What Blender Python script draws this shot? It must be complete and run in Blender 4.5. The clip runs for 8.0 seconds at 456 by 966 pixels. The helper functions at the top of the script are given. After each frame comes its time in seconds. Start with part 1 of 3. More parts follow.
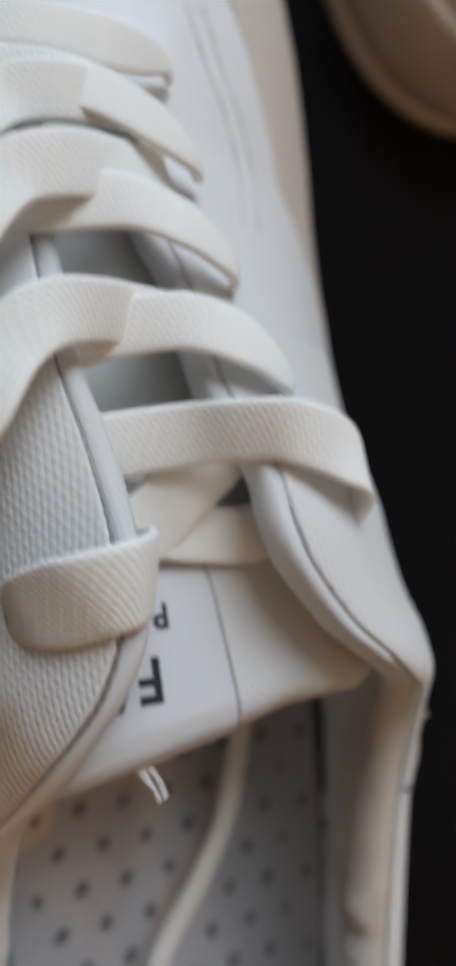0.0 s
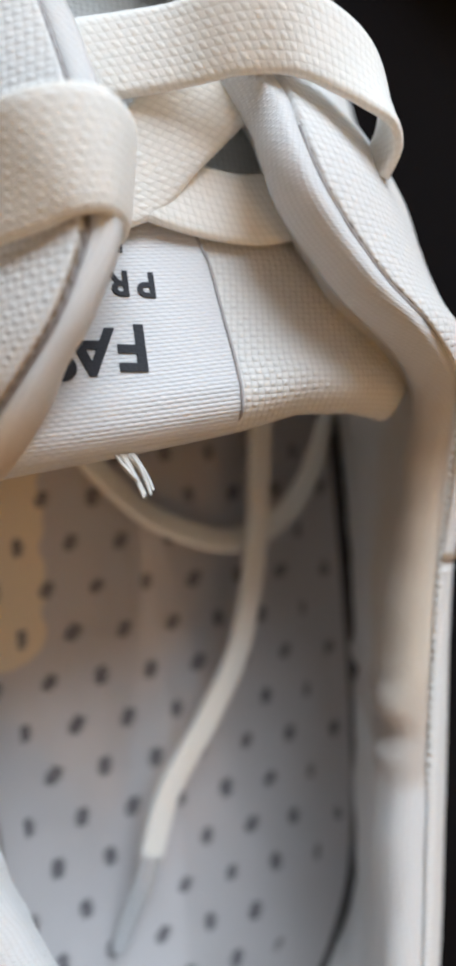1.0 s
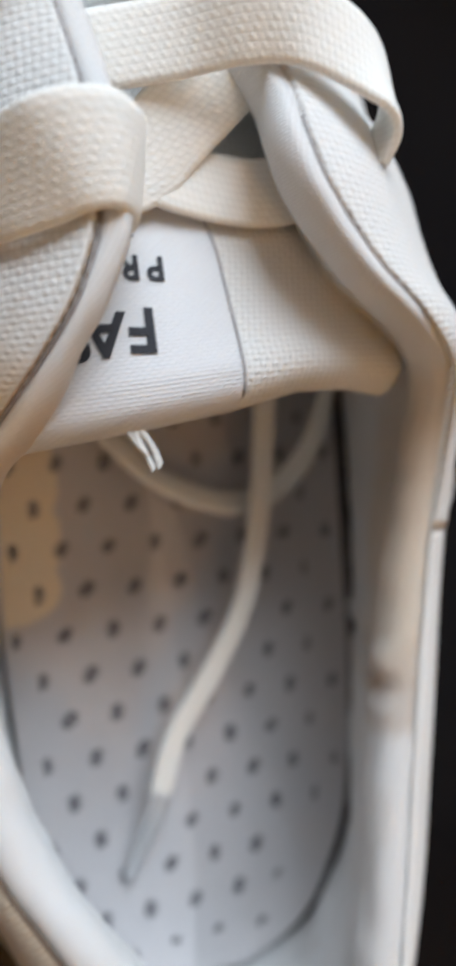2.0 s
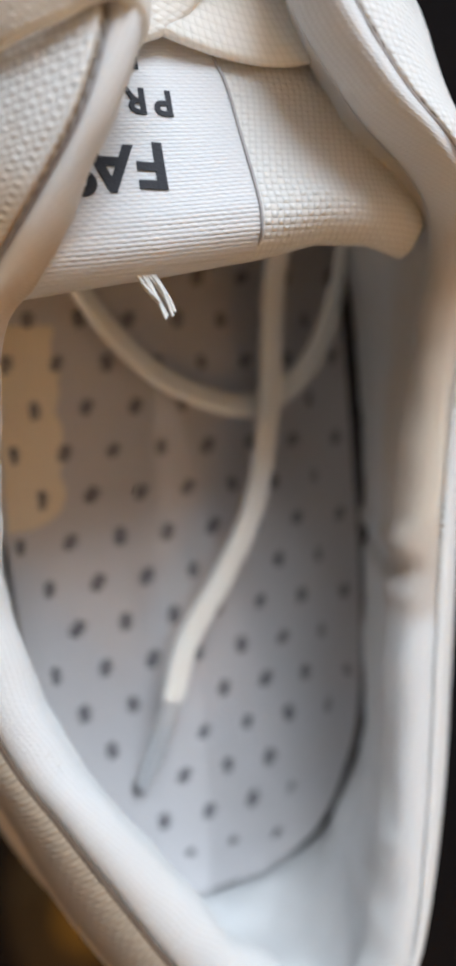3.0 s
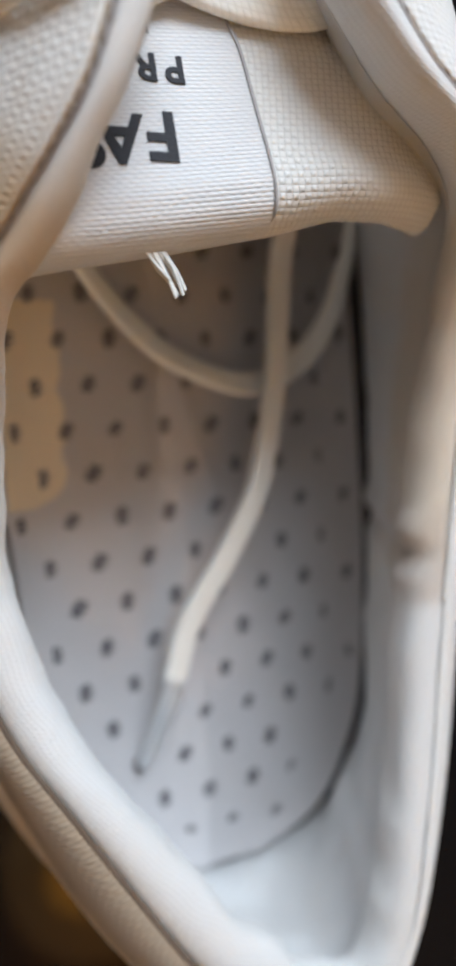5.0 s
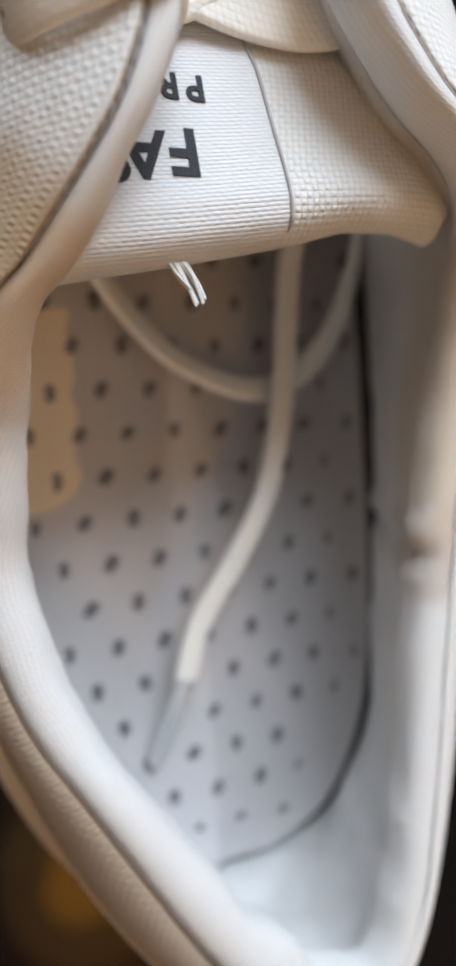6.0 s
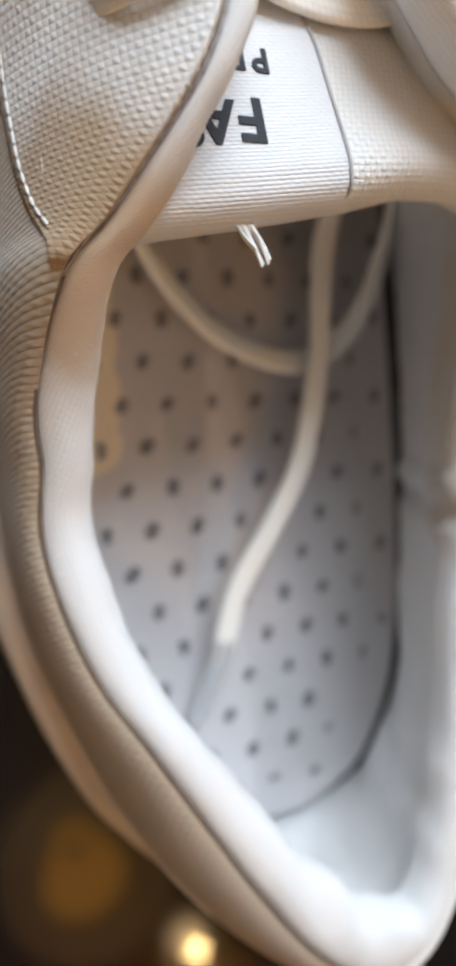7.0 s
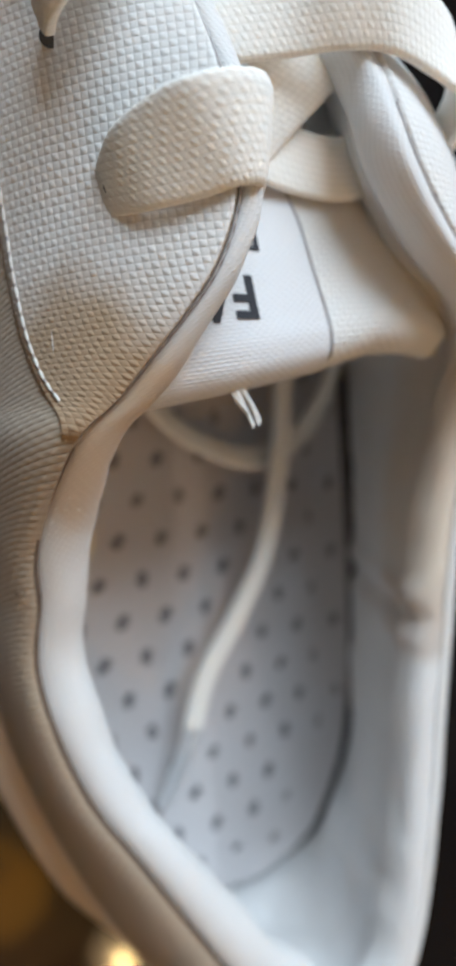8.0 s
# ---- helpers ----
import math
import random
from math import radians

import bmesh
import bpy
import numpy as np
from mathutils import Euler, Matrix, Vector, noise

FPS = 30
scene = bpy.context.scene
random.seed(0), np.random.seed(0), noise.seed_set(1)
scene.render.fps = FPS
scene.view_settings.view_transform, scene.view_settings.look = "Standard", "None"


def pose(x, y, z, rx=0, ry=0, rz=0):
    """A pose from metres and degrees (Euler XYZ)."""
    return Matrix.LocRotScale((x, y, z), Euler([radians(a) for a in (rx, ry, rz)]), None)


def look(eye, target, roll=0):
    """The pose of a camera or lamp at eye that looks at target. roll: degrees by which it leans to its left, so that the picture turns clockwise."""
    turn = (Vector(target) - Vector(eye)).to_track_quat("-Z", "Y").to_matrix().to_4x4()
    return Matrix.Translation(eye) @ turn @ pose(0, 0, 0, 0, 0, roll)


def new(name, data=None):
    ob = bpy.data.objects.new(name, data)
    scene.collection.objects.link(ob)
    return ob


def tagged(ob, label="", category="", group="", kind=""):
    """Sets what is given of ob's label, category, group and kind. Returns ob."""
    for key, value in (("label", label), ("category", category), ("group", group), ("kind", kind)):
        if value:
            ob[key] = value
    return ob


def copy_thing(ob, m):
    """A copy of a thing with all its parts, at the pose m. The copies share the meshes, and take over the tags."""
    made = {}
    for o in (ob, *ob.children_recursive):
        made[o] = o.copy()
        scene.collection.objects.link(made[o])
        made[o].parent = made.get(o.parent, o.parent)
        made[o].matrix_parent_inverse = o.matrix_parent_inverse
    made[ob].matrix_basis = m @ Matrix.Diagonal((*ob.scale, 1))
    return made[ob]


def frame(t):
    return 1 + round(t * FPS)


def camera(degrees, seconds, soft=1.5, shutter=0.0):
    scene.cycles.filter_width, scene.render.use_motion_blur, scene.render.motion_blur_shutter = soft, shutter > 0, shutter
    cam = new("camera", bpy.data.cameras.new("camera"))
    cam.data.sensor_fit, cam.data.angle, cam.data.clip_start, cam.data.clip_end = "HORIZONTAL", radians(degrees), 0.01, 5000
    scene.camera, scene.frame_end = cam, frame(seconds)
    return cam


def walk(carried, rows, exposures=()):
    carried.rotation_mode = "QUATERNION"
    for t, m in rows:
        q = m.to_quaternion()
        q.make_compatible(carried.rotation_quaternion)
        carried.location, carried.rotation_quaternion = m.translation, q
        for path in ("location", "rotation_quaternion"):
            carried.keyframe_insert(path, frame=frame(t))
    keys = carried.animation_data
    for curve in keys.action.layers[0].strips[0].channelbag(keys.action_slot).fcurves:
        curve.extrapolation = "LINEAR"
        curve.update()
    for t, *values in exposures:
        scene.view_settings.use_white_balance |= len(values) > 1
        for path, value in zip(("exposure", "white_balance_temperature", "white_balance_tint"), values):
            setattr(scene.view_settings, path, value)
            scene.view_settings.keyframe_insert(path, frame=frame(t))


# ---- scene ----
cam = camera(36.0, 8.0, soft=4.1, shutter=0.3)
cam.data.dof.use_dof, cam.data.dof.focus_distance, cam.data.dof.aperture_fstop = True, 0.082, 17.0
PATH = [
    (0, (-0.04144, 0.07495, 0.15112), (0.01769, 0.07633, 0.01327), 86.12),
    (0.5, (-0.03075, 0.03683, 0.14846), (0.02263, 0.04342, 0.00843), 81.25),
    (1, (-0.03262, 0.02964, 0.13493), (0.02013, 0.03587, -0.00535), 80.61),
    (1.5, (-0.02213, 0.04010, 0.14065), (0.02716, 0.04400, -0.00097), 82.86),
    (2, (-0.03405, 0.03225, 0.14103), (0.01649, 0.02824, -0.00015), 91.57),
    (2.2, (-0.03931, 0.02730, 0.13621), (0.01178, 0.02118, -0.00469), 93.82),
    (3.3, (-0.03551, 0.01667, 0.13545), (0.01589, 0.00548, -0.00503), 97.74),
    (3.5, (-0.03773, 0.02080, 0.13254), (0.01296, 0.00591, -0.00785), 101.90),
    (4, (-0.03764, 0.02526, 0.13899), (0.01312, 0.00827, -0.00114), 103.86),
    (4.5, (-0.03736, 0.01996, 0.13143), (0.01346, 0.00338, -0.00873), 103.75),
    (5, (-0.03720, 0.01875, 0.13329), (0.01504, 0.00385, -0.00653), 101.74),
    (5.2, (-0.03888, 0.01898, 0.13478), (0.01220, 0.00499, -0.00556), 101.43),
    (6.3, (-0.04071, 0.01740, 0.13539), (0.01273, 0.00405, -0.00413), 99.90),
    (6.5, (-0.04071, 0.01467, 0.13457), (0.01229, 0.00044, -0.00503), 100.85),
    (7, (-0.05111, 0.01350, 0.13698), (0.00330, -0.00032, -0.00212), 100.00),
    (7.5, (-0.05480, 0.02496, 0.14052), (0.00176, 0.01053, 0.00234), 100.00),
    (8, (-0.06087, 0.03352, 0.13833), (0.00878, 0.01937, 0.00624), 97.29),
]
walk(cam, [(t, look(eye, target, roll)) for t, eye, target, roll in PATH],
     exposures=[(0.0, -1.04, 6500, 10), (0.5, -0.66, 6500, 10), (1.0, -0.33, 6500, 10), (2.0, -0.34, 6500, 10), (3.5, -0.17, 6500, 10), (4.5, -0.3, 6500, 10),
                (5.0, -0.25, 6500, 10), (6.5, -0.12, 6500, 10), (7.0, 0.03, 6500, 10), (7.5, -0.14, 6400, 9), (8.0, -0.26, 6280, 7)])

# ---- world and light ----
world = bpy.data.worlds.new("world")
scene.world = world
world.use_nodes = True
sky = world.node_tree.nodes.new("ShaderNodeTexSky")
sky.sky_type, sky.sun_disc = "NISHITA", False
sky.sun_elevation, sky.sun_rotation = radians(35), radians(200)
world.node_tree.links.new(sky.outputs[0], world.node_tree.nodes["Background"].inputs[0])
world.node_tree.nodes["Background"].inputs[1].default_value = 0.07

window_light = bpy.data.lights.new("window_light", "AREA")
window_light.shape, window_light.size, window_light.size_y = "RECTANGLE", 0.74, 1.0
window_light.energy, window_light.color = 33.0, (0.77, 0.885, 1.0)
new("window_light", window_light).matrix_world = look((0.12, 0.86, 0.93), (0.12, 0.0, 0.93))

# the bulb on the beige wall, and the gold-shaded lamp beside it
LAMP_AT, SHADE_AT = Vector((0.445, -1.40, 1.50)), Vector((0.20, -1.28, 1.86))
bulb_light = bpy.data.lights.new("bulb_light", "POINT")
bulb_light.energy, bulb_light.color, bulb_light.shadow_soft_size = 2.0, (1.0, 0.66, 0.34), 0.05
new("bulb_light", bulb_light).location = (LAMP_AT.x - 0.03, LAMP_AT.y + 0.06, LAMP_AT.z - 0.03)
shade_light = bpy.data.lights.new("shade_light", "POINT")
shade_light.energy, shade_light.color, shade_light.shadow_soft_size = 4.6, (1.0, 0.55, 0.20), 0.24
new("shade_light", shade_light).location = (SHADE_AT.x, SHADE_AT.y + 0.12, SHADE_AT.z - 0.22)

# ---- materials ----
MM = 0.001


def material(name, color, rough=0.8, metal=0.0, spec=0.5):
    m = bpy.data.materials.new(name)
    m.use_nodes = True
    b = m.node_tree.nodes["Principled BSDF"]
    b.inputs["Base Color"].default_value = (*color, 1)
    b.inputs["Roughness"].default_value = rough
    b.inputs["Metallic"].default_value = metal
    b.inputs["Specular IOR Level"].default_value = spec
    return m


def node(m, kind, **values):
    n = m.node_tree.nodes.new(kind)
    for key, value in values.items():
        n.inputs[int(key[1:])].default_value = value
    return n


def math_node(m, op, a, b=None):
    n = m.node_tree.nodes.new("ShaderNodeMath")
    n.operation = op
    for i, v in enumerate((a, b)):
        if v is None:
            continue
        if isinstance(v, (int, float)):
            n.inputs[i].default_value = v
        else:
            m.node_tree.links.new(v, n.inputs[i])
    return n.outputs[0]


def fabric(name, color, dark, pitch_u, pitch_v, relief, rough=0.85, stain=0.06, diagonal=0.0, stain_color=(0.55, 0.45, 0.33), fuzz=0.3, sheen=0.25, twill=False):
    """A woven cloth: yarns crossing at the pitches (mm) along the surface's own two directions, with slubs, faint soiling and fuzz."""
    m = material(name, color, rough, 0.0, 0.2)
    nt = m.node_tree
    bsdf = nt.nodes["Principled BSDF"]
    uv = nt.nodes.new("ShaderNodeUVMap")
    wob = node(m, "ShaderNodeTexNoise", _2=90.0, _3=2.0)
    obj = nt.nodes.new("ShaderNodeTexCoord")
    nt.links.new(obj.outputs["Object"], wob.inputs["Vector"])
    sep = nt.nodes.new("ShaderNodeSeparateXYZ")
    nt.links.new(uv.outputs[0], sep.inputs[0])
    jit = math_node(m, "MULTIPLY", wob.outputs[0], 1.6)
    u = math_node(m, "MULTIPLY", sep.outputs[0], 1000.0 * math.pi / pitch_u)
    v = math_node(m, "MULTIPLY", sep.outputs[1], 1000.0 * math.pi / pitch_v)
    if diagonal:
        u = math_node(m, "ADD", u, math_node(m, "MULTIPLY", v, diagonal))
    u = math_node(m, "ADD", u, jit)
    v = math_node(m, "ADD", v, jit)
    su, sv = math_node(m, "SINE", u), math_node(m, "SINE", v)
    cell = math_node(m, "MULTIPLY", su, sv)
    over = math_node(m, "ABSOLUTE", su if twill else cell)
    tint = math_node(m, "MULTIPLY_ADD", cell, 0.4)
    nt.nodes[-1].inputs[2].default_value = 0.0
    h = math_node(m, "ADD", math_node(m, "POWER", over, 0.6), tint)
    fine = node(m, "ShaderNodeTexNoise", _2=2600.0, _3=2.0)
    nt.links.new(obj.outputs["Object"], fine.inputs["Vector"])
    h2 = math_node(m, "ADD", h, math_node(m, "MULTIPLY", fine.outputs[0], fuzz))
    bump = node(m, "ShaderNodeBump")
    bump.inputs["Distance"].default_value = relief * MM
    bump.inputs["Strength"].default_value = 1.0
    nt.links.new(h2, bump.inputs["Height"])
    nt.links.new(bump.outputs[0], bsdf.inputs["Normal"])
    # dark tone between the yarns paints the shade in the weave's hollows
    mix = nt.nodes.new("ShaderNodeMix")
    mix.data_type = "RGBA"
    mix.inputs[6].default_value, mix.inputs[7].default_value = (*dark, 1), (*color, 1)
    ramp = math_node(m, "MULTIPLY", math_node(m, "POWER", over, 0.5), 1.25)
    nt.nodes[-2].use_clamp = True
    nt.links.new(ramp, mix.inputs[0])
    soil_or_warmth = node(m, "ShaderNodeTexNoise", _2=38.0, _3=4.0)
    nt.links.new(obj.outputs["Object"], soil_or_warmth.inputs["Vector"])
    soil_amount = math_node(m, "MULTIPLY", math_node(m, "SUBTRACT", soil_or_warmth.outputs[0], 0.42), stain * 6)
    nt.nodes[-1].use_clamp = True
    last = nt.nodes.new("ShaderNodeMix")
    last.data_type = "RGBA"
    last.inputs[7].default_value = (*stain_color, 1)
    nt.links.new(soil_amount, last.inputs[0])
    nt.links.new(mix.outputs[2], last.inputs[6])
    nt.links.new(last.outputs[2], bsdf.inputs["Base Color"])
    bsdf.inputs["Sheen Weight"].default_value = sheen
    bsdf.inputs["Sheen Roughness"].default_value = 0.6
    return m


def plain(name, color, rough, grain=400.0, relief=0.05, vary=0.06, spec=0.4, metal=0.0):
    """A smooth surface with a fine grain and a slow drift of tone."""
    m = material(name, color, rough, metal, spec)
    nt = m.node_tree
    bsdf = nt.nodes["Principled BSDF"]
    obj = nt.nodes.new("ShaderNodeTexCoord")
    a = node(m, "ShaderNodeTexNoise", _2=grain, _3=4.0)
    b = node(m, "ShaderNodeTexNoise", _2=grain / 12, _3=3.0)
    for n in (a, b):
        nt.links.new(obj.outputs["Object"], n.inputs["Vector"])
    bump = node(m, "ShaderNodeBump")
    bump.inputs["Distance"].default_value = relief * MM
    nt.links.new(a.outputs[0], bump.inputs["Height"])
    nt.links.new(bump.outputs[0], bsdf.inputs["Normal"])
    mix = nt.nodes.new("ShaderNodeMix")
    mix.data_type = "RGBA"
    mix.inputs[6].default_value = (*[c * (1 - vary) for c in color], 1)
    mix.inputs[7].default_value = (*[min(1, c * (1 + vary)) for c in color], 1)
    nt.links.new(b.outputs[0], mix.inputs[0])
    nt.links.new(mix.outputs[2], bsdf.inputs["Base Color"])
    return m


CANVAS = fabric("white_canvas", (0.80, 0.795, 0.785), (0.70, 0.69, 0.67), 1.0, 1.0, 0.1, stain=0.05)
# soiled cream heel cloth, browned further to carry the left side's shade
HEEL_CANVAS = fabric("shade_toned_canvas", (0.42, 0.34, 0.255), (0.27, 0.21, 0.15), 0.95, 0.9, 0.11, stain=0.10, diagonal=0.35, twill=True, stain_color=(0.40, 0.29, 0.18))
KNIT = fabric("white_knit", (0.75, 0.755, 0.76), (0.68, 0.68, 0.68), 0.42, 0.8, 0.045, stain=0.07, stain_color=(0.60, 0.48, 0.34), fuzz=0.35, sheen=0.5)
LACE = fabric("cotton_lace", (0.96, 0.96, 0.925), (0.87, 0.87, 0.83), 0.9, 0.95, 0.048, stain=0.02, fuzz=0.7, diagonal=0.5)
LABEL = fabric("satin_label", (0.72, 0.72, 0.73), (0.60, 0.60, 0.62), 0.52, 0.62, 0.1, rough=0.55, stain=0.02, diagonal=0.12, twill=True)
TONGUE = fabric("tongue_canvas", (0.79, 0.785, 0.765), (0.67, 0.66, 0.635), 0.85, 0.85, 0.15, stain=0.05)
INSOLE = fabric("insole_cloth", (0.67, 0.645, 0.65), (0.60, 0.575, 0.58), 0.35, 0.7, 0.06, stain=0.05, sheen=0.2)
LEATHER = plain("white_leather", (0.80, 0.80, 0.80), 0.38, 900.0, 0.03)
TOE_LEATHER = plain("cream_leather", (0.62, 0.55, 0.49), 0.55, 700.0, 0.05)
RUBBER = plain("cream_rubber", (0.60, 0.51, 0.42), 0.6, 500.0, 0.05, 0.1)
PUNCHED = plain("punched_hole_shade", (0.05, 0.045, 0.04), 0.9, 3000.0, 0.1, 0.3)
INK = plain("black_thread", (0.018, 0.018, 0.024), 0.7, 3000.0, 0.1, 0.3)
PRINT = plain("grey_print", (0.16, 0.15, 0.165), 0.8, 2500.0, 0.02, 0.3)
STITCH = plain("grey_stitch", (0.40, 0.38, 0.38), 0.8, 3000.0, 0.05, 0.2)
WHITE_STITCH = plain("white_stitch", (0.72, 0.71, 0.68), 0.7, 3000.0, 0.05, 0.1)
SEAM_DARK = plain("dark_seam_thread", (0.15, 0.108, 0.08), 0.9, 3000.0, 0.1, 0.3)


def soil_or_warmth(m, centre, radii, color, strength):
    """A patch of grime, painted lamp warmth or both on the cloth, about a place of the shoe (mm), with a ragged edge.
    """
    nt = m.node_tree
    bsdf = nt.nodes["Principled BSDF"]
    before = bsdf.inputs["Base Color"].links[0].from_socket
    obj = nt.nodes.new("ShaderNodeTexCoord")
    shift = nt.nodes.new("ShaderNodeVectorMath")
    shift.operation = "SUBTRACT"
    shift.inputs[1].default_value = [c * MM for c in centre]
    scale = nt.nodes.new("ShaderNodeVectorMath")
    scale.operation = "DIVIDE"
    scale.inputs[1].default_value = [c * MM for c in radii]
    size = nt.nodes.new("ShaderNodeVectorMath")
    size.operation = "LENGTH"
    nt.links.new(obj.outputs["Object"], shift.inputs[0])
    nt.links.new(shift.outputs[0], scale.inputs[0])
    nt.links.new(scale.outputs[0], size.inputs[0])
    ragged = node(m, "ShaderNodeTexNoise", _2=140.0, _3=4.0)
    nt.links.new(obj.outputs["Object"], ragged.inputs["Vector"])
    far = math_node(m, "ADD", size.outputs["Value"], math_node(m, "MULTIPLY", ragged.outputs[0], 0.5))
    edge = nt.nodes.new("ShaderNodeMapRange")
    edge.interpolation_type = "SMOOTHSTEP"
    for k, v in zip((1, 2, 3, 4), (0.85, 1.45, strength, 0.0)):
        edge.inputs[k].default_value = v
    nt.links.new(far, edge.inputs[0])
    mix = nt.nodes.new("ShaderNodeMix")
    mix.data_type = "RGBA"
    mix.inputs[7].default_value = (*color, 1)
    nt.links.new(edge.outputs[0], mix.inputs[0])
    nt.links.new(before, mix.inputs[6])
    nt.links.new(mix.outputs[2], bsdf.inputs["Base Color"])


# right inner wall: foot-worn grime, lamp warmth painted in, and a crease smudge
soil_or_warmth(KNIT, (30, 21, 48), (14, 30, 24), (0.63, 0.51, 0.37), 0.7)
soil_or_warmth(KNIT, (27, -4, 42), (10, 8, 18), (0.46, 0.37, 0.30), 0.55)
# where the left flap meets the collar: warm shade painted in, with some grime
soil_or_warmth(KNIT, (-34, 33, 53), (16, 16, 16), (0.58, 0.43, 0.27), 0.8)
soil_or_warmth(CANVAS, (-35, 31, 54), (25, 22, 18), (0.42, 0.29, 0.17), 0.95)
# cream colour for the warm light painted on the insole
LIT_CREAM = fabric("lit_patch_cream", (0.92, 0.81, 0.64), (0.86, 0.74, 0.57), 0.5, 0.9, 0.05, stain=0.02)
BLACK_GLASS = plain("black_gloss", (0.006, 0.006, 0.007), 0.06, 60.0, 0.0, 0.2, 0.14)
PLASTER = plain("wall_plaster", (0.68, 0.64, 0.58), 0.9, 40.0, 0.4, 0.08)
# the lamp's amber glow on the south wall, put into its plaster colour
GLOW_WALL = plain("glow_tinted_plaster", (0.36, 0.20, 0.06), 0.9, 40.0, 0.4, 0.1)
FLOOR_WOOD = plain("floor_boards", (0.10, 0.075, 0.055), 0.6, 30.0, 0.3, 0.2)
CEILING = plain("ceiling_paint", (0.78, 0.77, 0.75), 0.9, 40.0, 0.3, 0.05)
BRASS = plain("brass", (0.6, 0.42, 0.18), 0.35, 200.0, 0.02, 0.1, 0.5, 1.0)
BULB = material("glowing_globe", (1.0, 0.8, 0.5), 0.4)
BULB.node_tree.nodes["Principled BSDF"].inputs["Emission Color"].default_value = (1.0, 0.66, 0.26, 1)
BULB.node_tree.nodes["Principled BSDF"].inputs["Emission Strength"].default_value = 1300.0
SHADE = plain("gold_shade_cloth", (0.20, 0.09, 0.012), 0.9, 400.0, 0.1, 0.1, 0.0)
SHADE.node_tree.nodes["Principled BSDF"].inputs["Emission Color"].default_value = (1.0, 0.40, 0.03, 1)
SHADE.node_tree.nodes["Principled BSDF"].inputs["Emission Strength"].default_value = 7.0


# ---- shape helpers ----
def curve(points, n, closed=False):
    """A smooth curve (centripetal-like Catmull-Rom) through points, n samples at even steps of length."""
    p = np.array(points, float)
    k = len(p)
    ext = np.vstack([p[-1], p, p[0], p[1]]) if closed else np.vstack([2 * p[0] - p[1], p, 2 * p[-1] - p[-2]])
    out = []
    for i in range(k if closed else k - 1):
        a, b, c, d = ext[i : i + 4]
        for t in np.linspace(0, 1, 24, endpoint=False):
            out.append(0.5 * (2 * b + (c - a) * t + (2 * a - 5 * b + 4 * c - d) * t * t + (3 * b - a - 3 * c + d) * t**3))
    out.append(p[0] if closed else p[-1])
    out = np.array(out)
    s = np.r_[0, np.cumsum(np.linalg.norm(np.diff(out, axis=0), axis=1))]
    at = np.linspace(0, s[-1], n + 1 if closed else n)
    res = np.stack([np.interp(at, s, out[:, j]) for j in range(out.shape[1])], 1)
    return res[:-1] if closed else res


def grid_mesh(name, g, close_u=False, close_v=False, keep=None, hem=None):
    """A mesh over a grid of points in mm (rows, columns, 3), with metric UVs. keep: which faces to take, by (row, column)."""
    g = np.asarray(g, float)
    r, c, _ = g.shape
    du = np.linalg.norm(np.diff(g, axis=0), axis=2)
    dv = np.linalg.norm(np.diff(g, axis=1), axis=2)
    su = np.concatenate([np.zeros((1, c)), np.cumsum(du, axis=0)], axis=0) * MM
    if close_v:
        su[:] = su.mean(1, keepdims=True)
    sv = np.concatenate([np.zeros((r, 1)), np.cumsum(dv, axis=1)], axis=1) * MM
    if hem is not None:
        su[:] = su[:, hem : hem + 1].copy()
        sv = sv[:, -1:] - sv
    faces, uvs = [], []
    for i in range(r if close_u else r - 1):
        for j in range(c if close_v else c - 1):
            if keep is not None and not keep(i, j):
                continue
            i2, j2 = (i + 1) % r, (j + 1) % c
            faces.append((i * c + j, i2 * c + j, i2 * c + j2, i * c + j2))
            step = 0.0005
            ua, ud = su[i, j], su[i, j2]
            ub, uc = (su[i2, j], su[i2, j2]) if i2 else (ua + step, ud + step)
            va, vb = sv[i, j], sv[i2, j]
            vd, vc = (sv[i, j2], sv[i2, j2]) if j2 else (va + step, vb + step)
            uvs += [(ua, va), (ub, vb), (uc, vc), (ud, vd)]
    me = bpy.data.meshes.new(name)
    me.from_pydata([tuple(v) for v in g.reshape(-1, 3) * MM], [], faces)
    layer = me.uv_layers.new(name="UVMap")
    layer.data.foreach_set("uv", np.array(uvs, np.float32).ravel())
    me.polygons.foreach_set("use_smooth", [True] * len(me.polygons))
    used = bmesh.new()
    used.from_mesh(me)
    bmesh.ops.delete(used, geom=[v for v in used.verts if not v.link_faces], context="VERTS")
    used.to_mesh(me)
    used.free()
    return me


def part(name, me, mat, parent, label=""):
    ob = new(name, me)
    me.materials.append(mat)
    ob.parent = parent
    if label:
        tagged(ob, label)
    return ob


def thick(ob, mm, offset=-1.0):
    s = ob.modifiers.new("thickness", "SOLIDIFY")
    s.thickness, s.offset, s.use_even_offset = mm * MM, offset, False
    return ob


def unit(v):
    return v / (np.linalg.norm(v, axis=-1, keepdims=True) + 1e-9)


